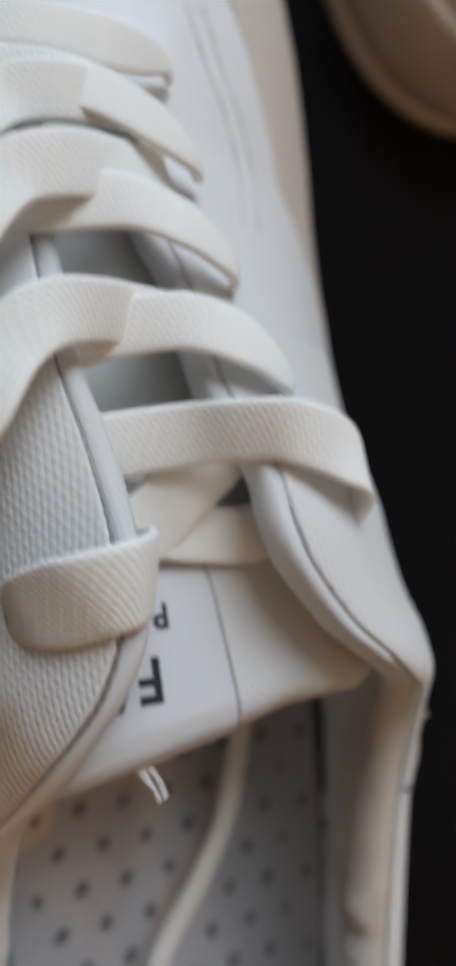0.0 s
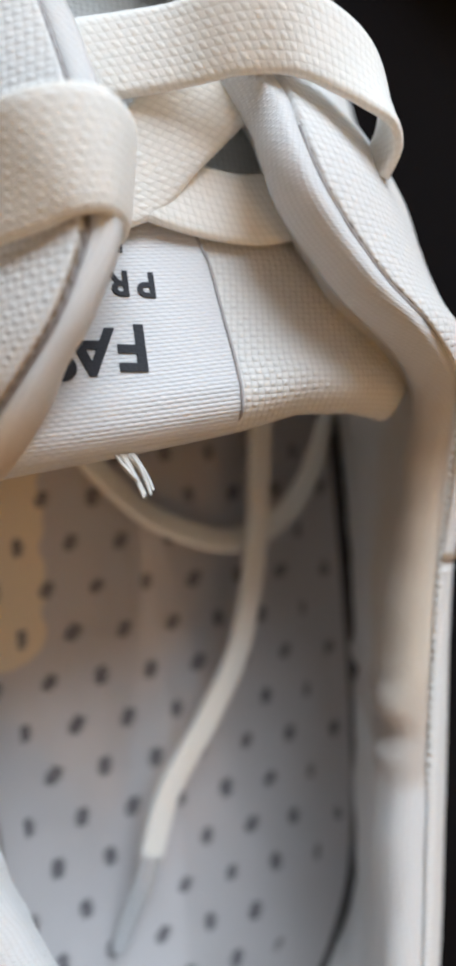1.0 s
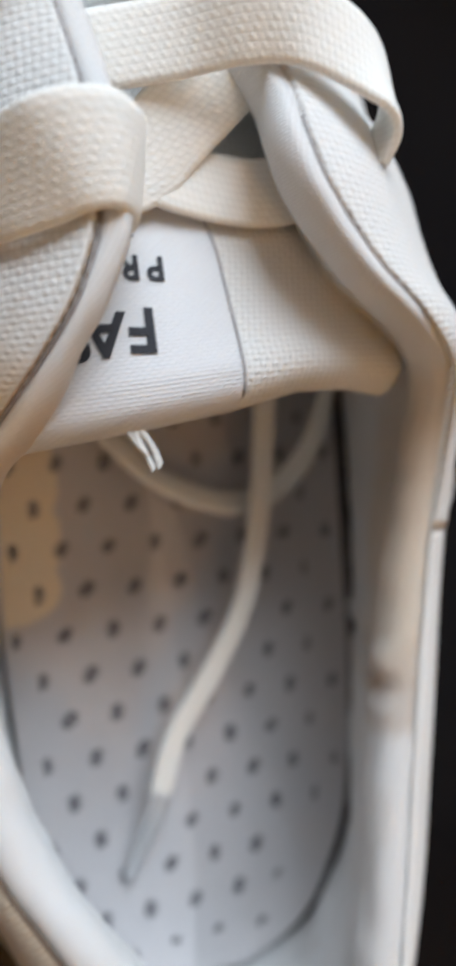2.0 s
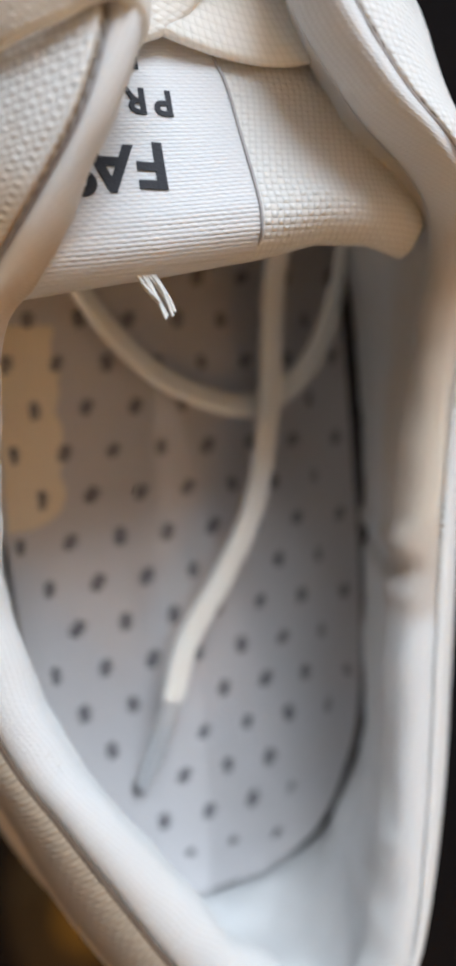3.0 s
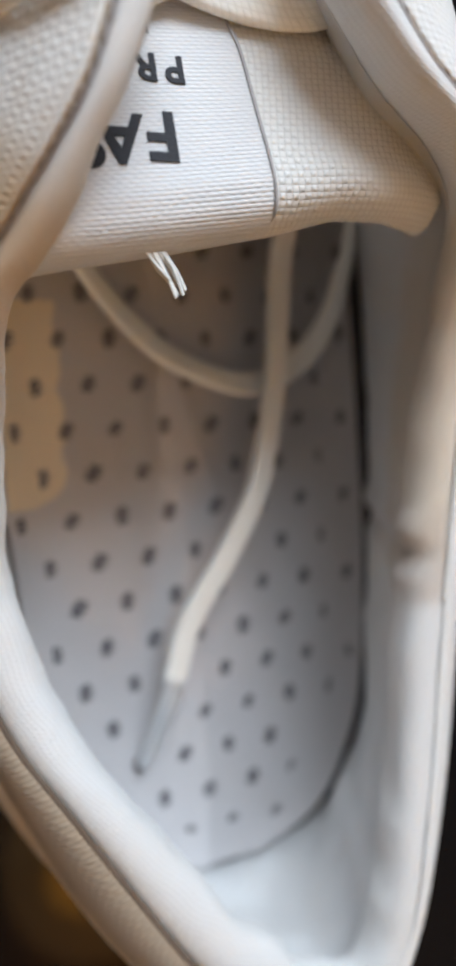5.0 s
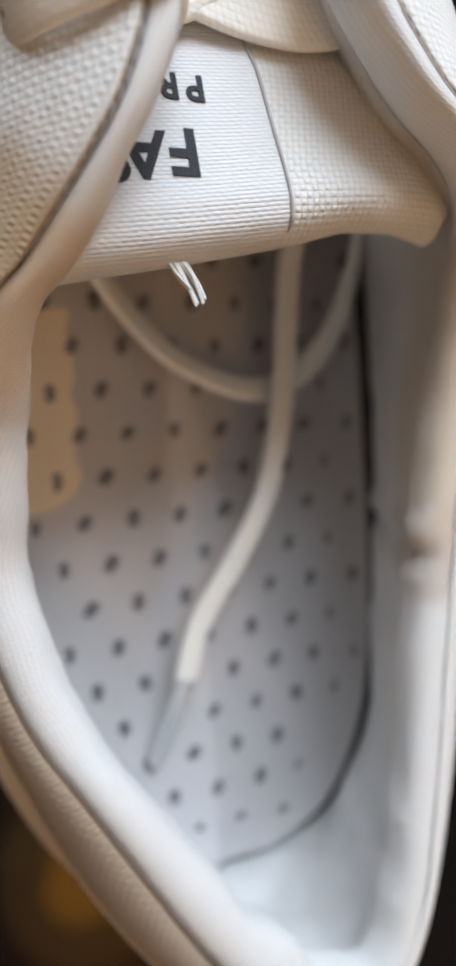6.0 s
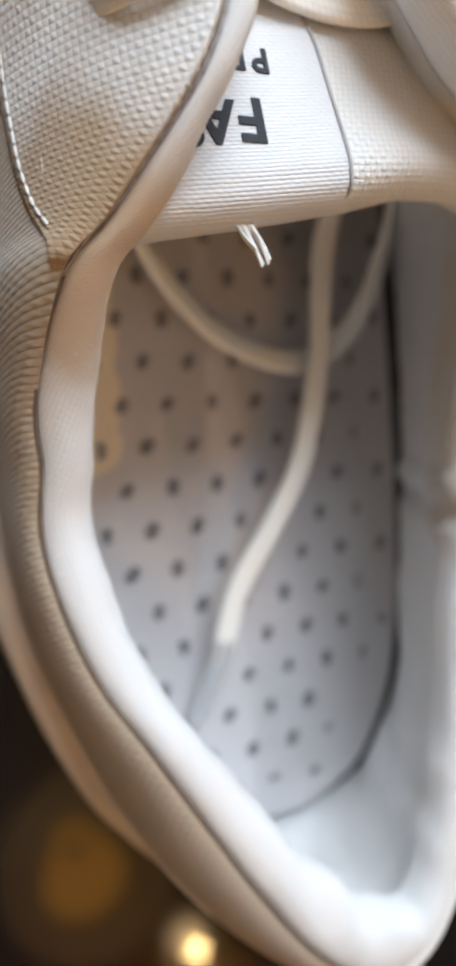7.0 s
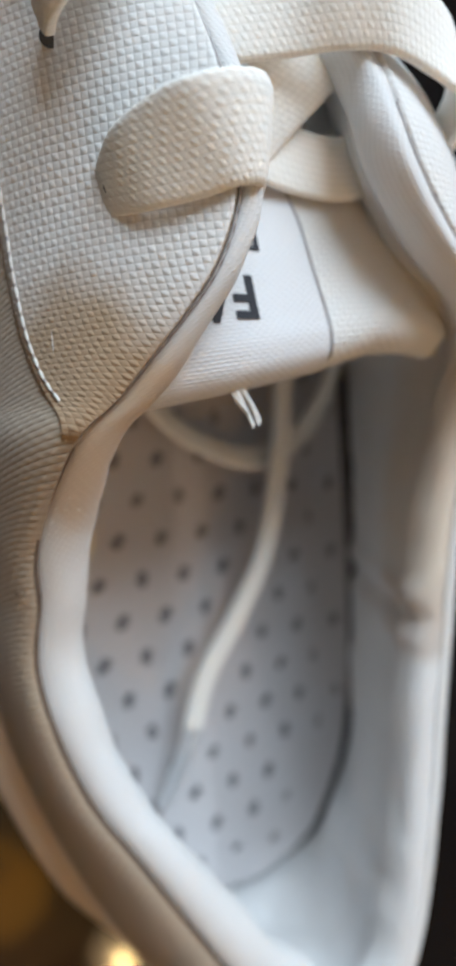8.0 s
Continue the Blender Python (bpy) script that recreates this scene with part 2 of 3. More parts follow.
def ribbon(name, path, ups, width, thickness, n=60, ends=(1.0, 1.0), spread=0.22):
    """A flat lace along a path, lying square to the given up directions, with rounded edges and a slightly cushioned face."""
    p = curve(path, n)
    u = unit(curve(ups, n))
    along = unit(np.gradient(p, axis=0))
    side = unit(np.cross(along, u))
    u = np.cross(side, along)
    w, h = width / 2, thickness / 2
    section = []
    for k in range(20):
        a = 2 * math.pi * k / 20
        ca, sa = math.cos(a), math.sin(a)
        section.append((w * math.copysign(abs(ca) ** 0.35, ca), h * math.copysign(abs(sa) ** 0.6, sa)))
    rng = np.random.RandomState(len(name) + int(abs(path[0][0] * 7 + path[0][1] * 3)))
    ruffle = np.interp(np.arange(n), [0, n * spread * 0.5, n * spread, n * 0.8, n - 1], [ends[0], 0.6 * ends[0] + 0.4 + 0.25 * (1 - ends[0]), 1, 1, ends[1]]) + 0.03 * np.sin(np.linspace(0, 9, n) + rng.rand() * 6)
    g = np.array([[p[i] + side[i] * sx * ruffle[i] + u[i] * sy for sx, sy in section] for i in range(n)])
    return grid_mesh(name, g, close_v=True)


def cord(name, path, radius, n=40, sides=8, taper=0.0):
    p = curve(path, n)
    along = unit(np.gradient(p, axis=0))
    side = unit(np.cross(along, (0.13, 0.21, 0.97)))
    up = np.cross(side, along)
    g = []
    for i in range(n):
        r = radius * (1 - taper * i / (n - 1))
        g.append([p[i] + r * (side[i] * math.cos(a) + up[i] * math.sin(a)) for a in np.linspace(0, 2 * math.pi, sides, endpoint=False)])
    return grid_mesh(name, np.array(g), close_v=True)


def stitches(name, path, count, length, radius, lift=0.0):
    """A row of single stitches along a path, joined into one run of thread."""
    p = curve(path, count)
    along = unit(np.gradient(p, axis=0))
    verts, faces = [], []
    for i in range(count):
        c, d = p[i] + np.array([0, 0, lift]), along[i] * length / 2
        s = unit(np.cross(d, (0, 0, 1.0))) * radius
        z = np.array([0, 0, radius])
        base = len(verts)
        for q, k in ((c - d, 0.35), (c - d * 0.5, 1), (c + d * 0.5, 1), (c + d, 0.35)):
            verts += [q + s * k, q + z * k, q - s * k, q - z * k]
        for a in range(3):
            for b in range(4):
                faces.append((base + 4 * a + b, base + 4 * a + (b + 1) % 4, base + 4 * a + 4 + (b + 1) % 4, base + 4 * a + 4 + b))
        faces += [(base, base + 1, base + 2, base + 3), (base + 15, base + 14, base + 13, base + 12)]
    me = bpy.data.meshes.new(name)
    me.from_pydata([tuple(v * MM) for v in verts], [], faces)
    me.polygons.foreach_set("use_smooth", [True] * len(me.polygons))
    return me


def box_mesh(name, lo, hi, bevel=0.0):
    bm = bmesh.new()
    bmesh.ops.create_cube(bm, size=1.0)
    for v in bm.verts:
        v.co = Vector([lo[k] + (hi[k] - lo[k]) * (v.co[k] + 0.5) for k in range(3)])
    if bevel:
        bmesh.ops.bevel(bm, geom=bm.edges[:], offset=bevel, segments=3, affect="EDGES", profile=0.5)
    me = bpy.data.meshes.new(name)
    bm.to_mesh(me)
    bm.free()
    return me


# ---- the room, out of view but for what the gloss mirrors ----
TABLE_Z, FLOOR_Z, CEIL_Z = -0.030, -0.78, 2.25


def structure(name, lo, hi, mat, label):
    ob = new(name, box_mesh(name, lo, hi))
    ob.data.materials.append(mat)
    return tagged(ob, label, name.split("_")[0], kind="structure")


structure("floor", (-2.0, -1.6, FLOOR_Z - 0.1), (2.0, 0.87, FLOOR_Z), FLOOR_WOOD, "dark wooden floor below the black table")
structure("ceiling", (-2.0, -1.6, CEIL_Z), (2.0, 0.87, CEIL_Z + 0.1), CEILING, "plain ceiling over the room")
structure("wall_south", (-2.0, -1.6, FLOOR_Z), (2.0, -1.5, CEIL_Z), GLOW_WALL, "plaster wall behind the glowing lamp, its golden glow put into the colour")
structure("wall_west", (-2.1, -1.6, FLOOR_Z), (-2.0, 0.87, CEIL_Z), PLASTER, "plain beige plaster wall in shade")
structure("wall_east", (2.0, -1.6, FLOOR_Z), (2.1, 0.87, CEIL_Z), PLASTER, "plain beige plaster wall in shade")
# the north wall leaves an opening for the window
structure("wall_north", (-2.0, 0.77, FLOOR_Z), (-0.27, 0.87, CEIL_Z), PLASTER, "plain beige plaster wall beside the window")
structure("wall_north_right", (0.51, 0.77, FLOOR_Z), (2.0, 0.87, CEIL_Z), PLASTER, "plain beige plaster wall beside the window")
structure("wall_north_below", (-0.27, 0.77, FLOOR_Z), (0.51, 0.87, 0.40), PLASTER, "plain beige plaster wall below the window")
structure("wall_north_above", (-0.27, 0.77, 1.45), (0.51, 0.87, CEIL_Z), PLASTER, "plain beige plaster wall above the window")

table = tagged(new("table"), "glossy black table under the white sneaker", "table")
table.location = (0.1, 0.05, FLOOR_Z)
top = part("tabletop", box_mesh("tabletop", (-0.75, -0.62, TABLE_Z - 0.03 - FLOOR_Z), (0.75, 0.62, TABLE_Z - FLOOR_Z), 0.004), BLACK_GLASS, table)
for lx in (-0.66, 0.66):
    for ly in (-0.54, 0.54):
        part("leg", box_mesh("leg", (lx - 0.03, ly - 0.03, 0.0), (lx + 0.03, ly + 0.03, TABLE_Z - 0.03 - FLOOR_Z), 0.003), BLACK_GLASS, table)

lamp = tagged(new("wall_lamp"), "small glowing warm globe lamp on the beige wall", "lamp")
lamp.location = LAMP_AT
bm = bmesh.new()
bmesh.ops.create_uvsphere(bm, u_segments=24, v_segments=16, radius=0.012)
globe = bpy.data.meshes.new("globe")
bm.to_mesh(globe)
bm.free()
globe.polygons.foreach_set("use_smooth", [True] * len(globe.polygons))
part("globe", globe, BULB, lamp, "glowing warm globe")
part("arm", cord("arm", [(0, -30, 0), (0, -60, -8), (0, -98, -10)], 8, 12, 12), BRASS, lamp)

shade_lamp = tagged(new("pendant_lamp"), "gold cloth-shaded pendant lamp glowing warmly by the wall", "lamp")
shade_lamp.location = SHADE_AT
rows = []
for r, z in ((60, 110), (62, 112), (120, -110), (118, -112), (58, 108)):
    rows.append([(r * math.cos(a), r * math.sin(a), z) for a in np.linspace(0, 2 * math.pi, 40, endpoint=False)])
part("shade", grid_mesh("shade", np.array(rows), close_v=True), SHADE, shade_lamp, "glowing gold cloth shade")
part("flex", cord("flex", [(0, 0, 112), (0, 0, 250), (0, 0, 390)], 4, 6, 8), BRASS, shade_lamp)

# ---- the sneaker ----
sneaker = tagged(new("sneaker"), "worn white canvas lace-up sneaker standing on the black table", "shoe")

# The seam where the collar's padded lining meets the outer cloth, from the throat's front round the heel and back (mm).
SEAM = [
    (-18, 150, 39), (-25, 142, 43), (-28, 124, 49), (-27, 108, 54), (-25.5, 93, 58.5), (-23, 82, 62), (-21, 70, 66.5), (-20.5, 59, 67.8),
    (-22.8, 51, 66.8), (-25.7, 46, 64.3), (-29.2, 41, 61), (-33, 36, 57.5), (-37.5, 31, 53.5), (-40.5, 18, 43), (-40, 8, 39), (-40.5, 0, 36.5), (-39, -10, 37),
    (-34.5, -23, 38), (-28, -34, 40), (-21, -46, 41), (-12, -61, 42), (-3, -73, 43), (7, -79.5, 44), (16, -76, 45),
    (23, -63, 45), (26.6, -42, 45),
]
SEAM += [(28.6, -24, 45), (30.5, -6, 45.5), (32, 8, 46), (32.8, 22, 48), (31.6, 34, 53), (28.2, 43, 60), (24, 46.5, 64), (18.5, 50.5, 66.5), (13, 55, 67), (9, 60, 67), (5.5, 65.5, 67), (4, 71, 66), (3, 78, 63.5), (-1.5, 89, 58.5), (-4, 105, 52.5), (-8, 117, 49), (-9.5, 132, 44), (-12, 143, 41)]
BOTTOM = [(6, -85), (-9, -80), (-21, -66), (-32, -45), (-40, -20), (-43, 5), (-46, 40), (-51, 80), (-56, 120), (-57, 155), (-50, 190), (-33, 214), (-10, 224), (14, 220), (33, 204), (40, 180), (43, 150), (43.5, 122), (43.5, 95), (45, 70), (47, 35), (48, 0), (45, -35), (37, -62), (23, -79)]
FOOTBED = [(3, -75), (-10, -71), (-20, -60), (-26, -45), (-29, -25), (-31, 0), (-34, 30), (-41, 70), (-46, 110), (-45, 155), (-36, 190), (-12, 208), (16, 202), (34, 175), (39, 130), (39.4, 85), (40.2, 49), (41.6, 15), (41.6, -12), (39.6, -40), (35, -56), (27, -67), (14, -73)]
BOTTOM_C, FOOTBED_C = curve(BOTTOM, 400, True), curve(FOOTBED, 400, True)


def spine(y):
    y = min(max(y, -42), 132)
    return np.array([np.interp(y, [-42, 40, 62, 92, 132], [3, -2, -4, -11.5, -18]), y])


def outward(outline, point):
    """Where the ray from the shoe's midline through a point leaves an outline."""
    q = spine(point[1])
    d = unit(point[:2] - q)
    a, b = outline - q, np.roll(outline, -1, axis=0) - q
    ca, cb = d[0] * a[:, 1] - d[1] * a[:, 0], d[0] * b[:, 1] - d[1] * b[:, 0]
    best = None
    for i in np.nonzero(ca * cb <= 0)[0]:
        f = ca[i] / (ca[i] - cb[i] + 1e-12)
        hit = a[i] + f * (b[i] - a[i])
        if hit @ d > 0 and (best is None or hit @ d > best @ d):
            best = hit
    return best + q, d


NU = 300
seam = curve(SEAM, NU, True)
upper_rows, lining_rows = [], []
for s in seam:
    foot, d2 = outward(BOTTOM_C, s)
    foot = foot - d2 * 1.5 * np.interp(s[1], [85, 118], [0, 1])
    bed, _ = outward(FOOTBED_C, s)
    d3 = np.array([d2[0], d2[1], 0])
    flap = np.interp(s[1], [22, 50], [0, 1])
    reach = np.linalg.norm(foot - s[:2])
    p0, p3 = s, np.array([*foot, 2.0])
    if d2[0] < 0:
        a = 10.0 * flap + (reach * 0.3 + 2.0) * (1 - flap)
        drop = -np.interp(s[1], [60, 66, 80, 120], [8, 7.5, 4, 1.5])
    else:
        drop = -1.5
        a = reach * (0.20 * flap + 0.08 * (1 - flap) + np.interp(s[1], [40, 51, 70, 84], [0, 0.16, 0.16, 0])) + 1.2
    p1 = s + d3 * a + np.array([0, 0, 1.0 * (1 - flap) + drop * flap])
    p2 = p3 + np.array([0, 0, s[2] * 0.55]) + d3 * (2 if d2[0] < 0 else 2 - 2 * flap)
    t = np.linspace(0, 1, 72)[:, None]
    upper_rows.append((1 - t) ** 3 * p0 + 3 * (1 - t) ** 2 * t * p1 + 3 * (1 - t) * t * t * p2 + t**3 * p3)
    w = (8.0 if d2[0] < 0 else 6.2) * (1 - flap) + (3.4 if d2[0] < 0 else 3.4) * flap
    w += 6.0 * np.interp(s[1], [-76, -62], [1, 0]) * np.interp(s[0], [11, 16], [1, 0.2])
    inn, up = -d3, np.array([0, 0, 1.0])
    slit = np.interp(s[1], [-80, -60, -25, 45, 70], [0.9, 1.2, 2.8, 3.0, 1.2]) if d2[0] > 0 else 0.7
    end = np.array([*(bed + d2 * slit), 0.5 - 4.6 * slit])
    lip = s + inn * w - up * (1.5 + 2.8 * flap * (d2[0] > 0))
    roll = [s - up * 1.2, s + inn * 0.3 + up * (0.5 + 0.8 * flap * (d2[0] > 0)), s + inn * w * 0.3 + up * 2.0 * (1 - 0.4 * flap), s + inn * w * 0.65 + up * 2.0 * (1 - 0.4 * flap), s + inn * w * 0.92 + up * (0.6 - 2.4 * flap * (d2[0] > 0)), lip]
    away = 3.0 * flap * (d2[0] < 0)
    under = [lip - up * (4 - away * 0.5) - inn * (0.6 + 2.2 * flap + away * 0.5), s + inn * (w * 0.45 * (1 - flap) - away * 1.6) - up * (9 - away), end * 0.55 + (s + inn * 3 * (1 - flap) - up * 8) * 0.45 - inn * 2.5, end + up * 9 + inn * -1.2, end]
    prof = curve(roll + under, 40)
    for k, q in enumerate(prof):
        wrinkle = 0.9 * noise.noise(Vector((q[0] / 14, q[1] / 9, q[2] / 11))) + 0.35 * noise.noise(Vector(q) / 4.0)
        crease = 1.3 * math.exp(-((q[1] + 3) / 5.0) ** 2) * math.cos(q[1] * 0.7) if q[0] > 8 else 0.0
        fold = 2.4 * math.exp(-((q[1] + 60) / 4.5) ** 2) * (1 - abs(2 * k / 39 - 1) ** 3) if q[0] > 12 else 0.0
        heel = 2.6 * math.exp(-((q[1] + 66) / 12.0) ** 2) * noise.noise(Vector((q[0] / 7, q[2] / 8, 3.0)))
        prof[k] = q + inn * (wrinkle + crease + heel + fold) * min(1, k / 6) * (1 if q[2] > 3 else 0.2)
    lining_rows.append(prof)
upper_rows, lining_rows = np.array(upper_rows), np.array(lining_rows)


DASH_Y, DASH_X = [31, 36.5, 43, 52, 62, 76, 93], [-37.0, -38.8, -39.8, -40.4, -41, -42.2, -44.5]


def panel(i, j):
    """Which base panel of the upper a face belongs to; the eyelet panels are built apart."""
    p = seam[i % NU]
    if p[1] > 93:
        return "vamp"
    if i % NU < NU // 2 or p[0] <= 10 and p[1] <= 21:
        return "heel"
    return "side" if p[1] <= 21 else ""


def panel_mesh(name, kind, hem=48):
    return grid_mesh(name, upper_rows, close_u=True, keep=lambda i, j: panel(i, j) == kind, hem=hem)


def crossing(values):
    """Where a row of values first falls below zero, in steps along the row."""
    below = np.nonzero(values < 0)[0]
    if not len(below):
        return len(values) - 1.0
    k = below[0]
    return 0.0 if k == 0 else k - 1 + values[k - 1] / (values[k - 1] - values[k])


def at(i, t):
    """A point of the outer cloth, between its rows' steps."""
    row = upper_rows[i % NU]
    k = min(int(t), len(row) - 2)
    return row[k] + (row[k + 1] - row[k]) * (t - k)


def smooth(values, width=4):
    padded = np.pad(values, width, mode="edge")
    return np.convolve(padded, np.ones(2 * width + 1) / (2 * width + 1), mode="valid")


# the toe overlay lies on the vamp below a swept line; the left eyelet panel lies on the heel panel
TOE_Y, TOE_Z = [83, 92, 106, 121, 142, 172, 200], [3, 13, 21, 27, 31, 33, 32]
front = [i for i in range(-NU // 2, NU // 2) if seam[i % NU][1] > 80]
toe_start = smooth(np.array([crossing(upper_rows[i % NU][:, 2] - np.interp(upper_rows[i % NU][:, 1], TOE_Y, TOE_Z)) for i in front]))
toe_rows = [[at(i, t) for t in np.linspace(min(a, 70.6), 71, 26)] for i, a in zip(front, toe_start)]
flank = [i for i in range(NU) if seam[i][0] < 0 and 31 < seam[i][1] <= 93 and i < NU // 2]
dash_end = smooth(np.array([crossing(upper_rows[i][:, 0] - np.interp(upper_rows[i][:, 1], DASH_Y, DASH_X)) for i in flank]), 2)
flap_rows = [[at(i, t) for t in np.linspace(0, max(a, 0.3), 40)] for i, a in zip(flank, dash_end)]

heel_quarter = thick(part("heel_quarter", panel_mesh("heel_quarter", "heel", 16), HEEL_CANVAS, sneaker, "cream soiled canvas heel panel, darkened for its shade"), 1.2)
quarter = thick(part("quarter", grid_mesh("quarter", np.array(flap_rows), hem=0), CANVAS, sneaker, "white woven canvas eyelet panel"), 1.5)
flap_mesh = grid_mesh("quarter", upper_rows, close_u=True, keep=lambda i, j: i % NU >= NU // 2 and seam[i % NU][0] > -6 and 21 < seam[i % NU][1] < 98, hem=8)
thick(part("quarter", flap_mesh, CANVAS, sneaker, "white woven canvas eyelet panel"), 1.5)
thick(part("side_quarter", panel_mesh("side_quarter", "side", 8), CANVAS, sneaker, "white woven canvas side panel"), 1.2)
vamp = thick(part("vamp", panel_mesh("vamp", "vamp"), LEATHER, sneaker, "smooth white leather vamp"), 1.4)
toe = thick(part("toe_overlay", grid_mesh("toe_overlay", np.array(toe_rows)), TOE_LEATHER, sneaker, "cream leather toe overlay"), 1.75)
lining = part("collar_lining", grid_mesh("collar_lining", lining_rows, close_u=True, hem=8), KNIT, sneaker, "padded white knit collar lining")

# footbed: a shallow dish whose rim turns up
rows = []
mid = np.array([0.0, 40.0])
for r in (0.0, 0.2, 0.4, 0.6, 0.75, 0.86, 0.92, 0.96, 0.985, 1.0, 1.001):
    ring = []
    for q in FOOTBED_C[::3]:
        s = spine(q[1])
        c = np.array([s[0] + 6, s[1]])
        p = c + (q - c) * r + (mid - c) * (1 - r) ** 3
        right = 1.0 if q[0] > 10 else 0.5
        ring.append((p[0], p[1], -2.5 if r > 1.0 else 4.0 * right * max(0, (r - 0.72) / 0.28) ** 2 - 0.1))
    rows.append(ring)
insole = part("insole", grid_mesh("insole", np.array(rows), close_v=True), INSOLE, sneaker, "pale grey insole printed with small dark rosettes")


def dish(x, y):
    """Height of the footbed at a place."""
    s = spine(y)
    c = np.array([s[0] + 6, s[1]])
    d = np.array([x, y]) - c
    rim = max((q - c) @ unit(d) for q in FOOTBED_C[::4] if abs(unit(q - c) @ unit(d)) > 0.995 and (q - c) @ d > 0) if np.linalg.norm(d) > 8 else 99
    r = np.linalg.norm(d) / rim
    return 4.0 * (1.0 if x > 10 else 0.5) * max(0, (r - 0.72) / 0.28) ** 2 - 0.1, r


# a dark cord paints the shade where the insole's edge stands off the lining
GAP_SHADE = plain("gap_shade_dark", (0.045, 0.04, 0.042), 0.95, 1500.0, 0.1, 0.3)
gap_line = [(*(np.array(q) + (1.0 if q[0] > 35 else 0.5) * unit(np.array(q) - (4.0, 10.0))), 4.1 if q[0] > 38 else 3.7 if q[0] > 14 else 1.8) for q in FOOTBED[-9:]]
part("insole_gap_shade", cord("insole_gap_shade", gap_line[3:0:-1], 1.75, 40, 8, 0.85), GAP_SHADE, insole, "dark cord for the shade in the gap beside the insole")
part("insole_gap_shade", cord("insole_gap_shade", gap_line[3:] + [(*FOOTBED[0], 1.6)], 1.75, 60, 8, 0.85), GAP_SHADE, insole, "dark cord for the shade in the gap beside the insole")

# midsole and outsole
rows = []
for grow, z in ((-2.0, 3.0), (1.0, 4.6), (2.6, 4.0), (3.4, 1.0), (3.8, -8.0), (3.6, -18.0), (2.4, -22.5), (-2.0, -23.0)):
    n2 = np.roll(BOTTOM_C, -1, axis=0) - np.roll(BOTTOM_C, 1, axis=0)
    n2 = unit(np.stack([-n2[:, 1], n2[:, 0]], 1))
    if (n2[0] @ (BOTTOM_C[0] - np.array([0, 50]))) < 0:
        n2 = -n2
    bulge = np.interp(BOTTOM_C[:, 1], [-86, -60, 20, 70], [0, 3.2, 3.2, 0.5]) * (BOTTOM_C[:, 0] < 0) * (grow > 2)
    rows.append([(p[0], p[1], z) for p in (BOTTOM_C + n2 * (grow + bulge)[:, None])[::2]])
part("midsole", grid_mesh("midsole", np.array(rows), close_v=True), RUBBER, sneaker, "cream rubber midsole wall")
rows = []
for grow, z in ((-30.0, -23.0), (2.0, -23.0), (3.4, -24.0), (3.4, -29.0), (2.0, -30.0), (-30.0, -30.0)):
    rows.append([(p[0], p[1], z) for p in (BOTTOM_C + n2 * grow)[::2]])
part("outsole", grid_mesh("outsole", np.array(rows), close_v=True), RUBBER, sneaker, "flat rubber outsole")

# tongue: padded, lying under the laces, its top edge free over the opening
TONGUE_Y = [36.5, 38, 41, 46, 53, 60, 70, 82, 95, 110, 128, 146]
TONGUE_Z = [57.0, 58.2, 58.4, 57.0, 55.0, 53.0, 50.5, 48.0, 45.5, 42.5, 38.5, 34.0]


def tongue_top(f, y):
    """A point of the tongue's face: f from -1 (its left edge) to 1."""
    cx = np.interp(y, [36, 60, 92, 130], [-6.5, -6, -12, -18])
    half = np.interp(y, [36, 45, 60, 92, 130], [31.6, 32.4, 31, 27, 22])
    z = np.interp(y, TONGUE_Y, TONGUE_Z)
    lead = np.interp(f, [-1, -0.8, -0.23, 0.19, 0.45, 0.7, 0.93, 1], [-2, -1, 2, 4.6, 6.8, 7.0, 6.2, 7.6]) * np.interp(y, [36, 66], [1, 0])
    return np.array([cx + half * f, y + lead, z - 5.0 * max(0, abs(f) - 0.55) ** 2 / 0.2])


rows = []
fs = np.linspace(-1, 1, 41)
top_y = curve([(y, 0) for y in TONGUE_Y], 70)[:, 0]
for y in top_y[::-1]:
    rows.append([tongue_top(f, y) for f in fs])
edge = np.array(rows[-1])
for k, (dy, dz) in enumerate(((-1.2, -1.4), (-1.5, -3.0), (-0.6, -4.6), (2.0, -5.6), (8.0, -6.5))):
    rows.append(edge + np.array([0, dy, dz]))
for y in top_y[14:]:
    rows.append([tongue_top(f, y) + np.array([0, 0, -6.5]) for f in fs])
tongue = part("tongue", grid_mesh("tongue", np.array(rows)), TONGUE, sneaker, "padded white canvas tongue with a folded top edge")

# woven label over the tongue's middle and left
rows = []
for y in np.linspace(71, 37.2, 40):
    shift = np.interp(y, [38, 71], [-0.02, -0.10])
    row = []
    for f in np.linspace(-0.85, 0.17 + shift, 30):
        q = tongue_top(f, max(y, 36.6))
        row.append(q + np.array([0, -0.3 if y < 38 else 0, 0.35]))
    rows.append(row)
last = np.array(rows[-1])
for dy, dz in ((-1.5, -1.4), (-1.9, -3.0), (-1.0, -4.8)):
    rows.append(last + np.array([0, dy, dz]))
label = part("label", grid_mesh("label", np.array(rows)), LABEL, tongue, "white satin label woven with black capital letters")
edge_path = [np.array(rows[i][-1]) + np.array([0.15, 0, 0.12]) for i in range(0, len(rows), 3)]
part("label_seam", cord("label_seam", edge_path, 0.22, 60, 6), STITCH, tongue, "dark edge of the label")


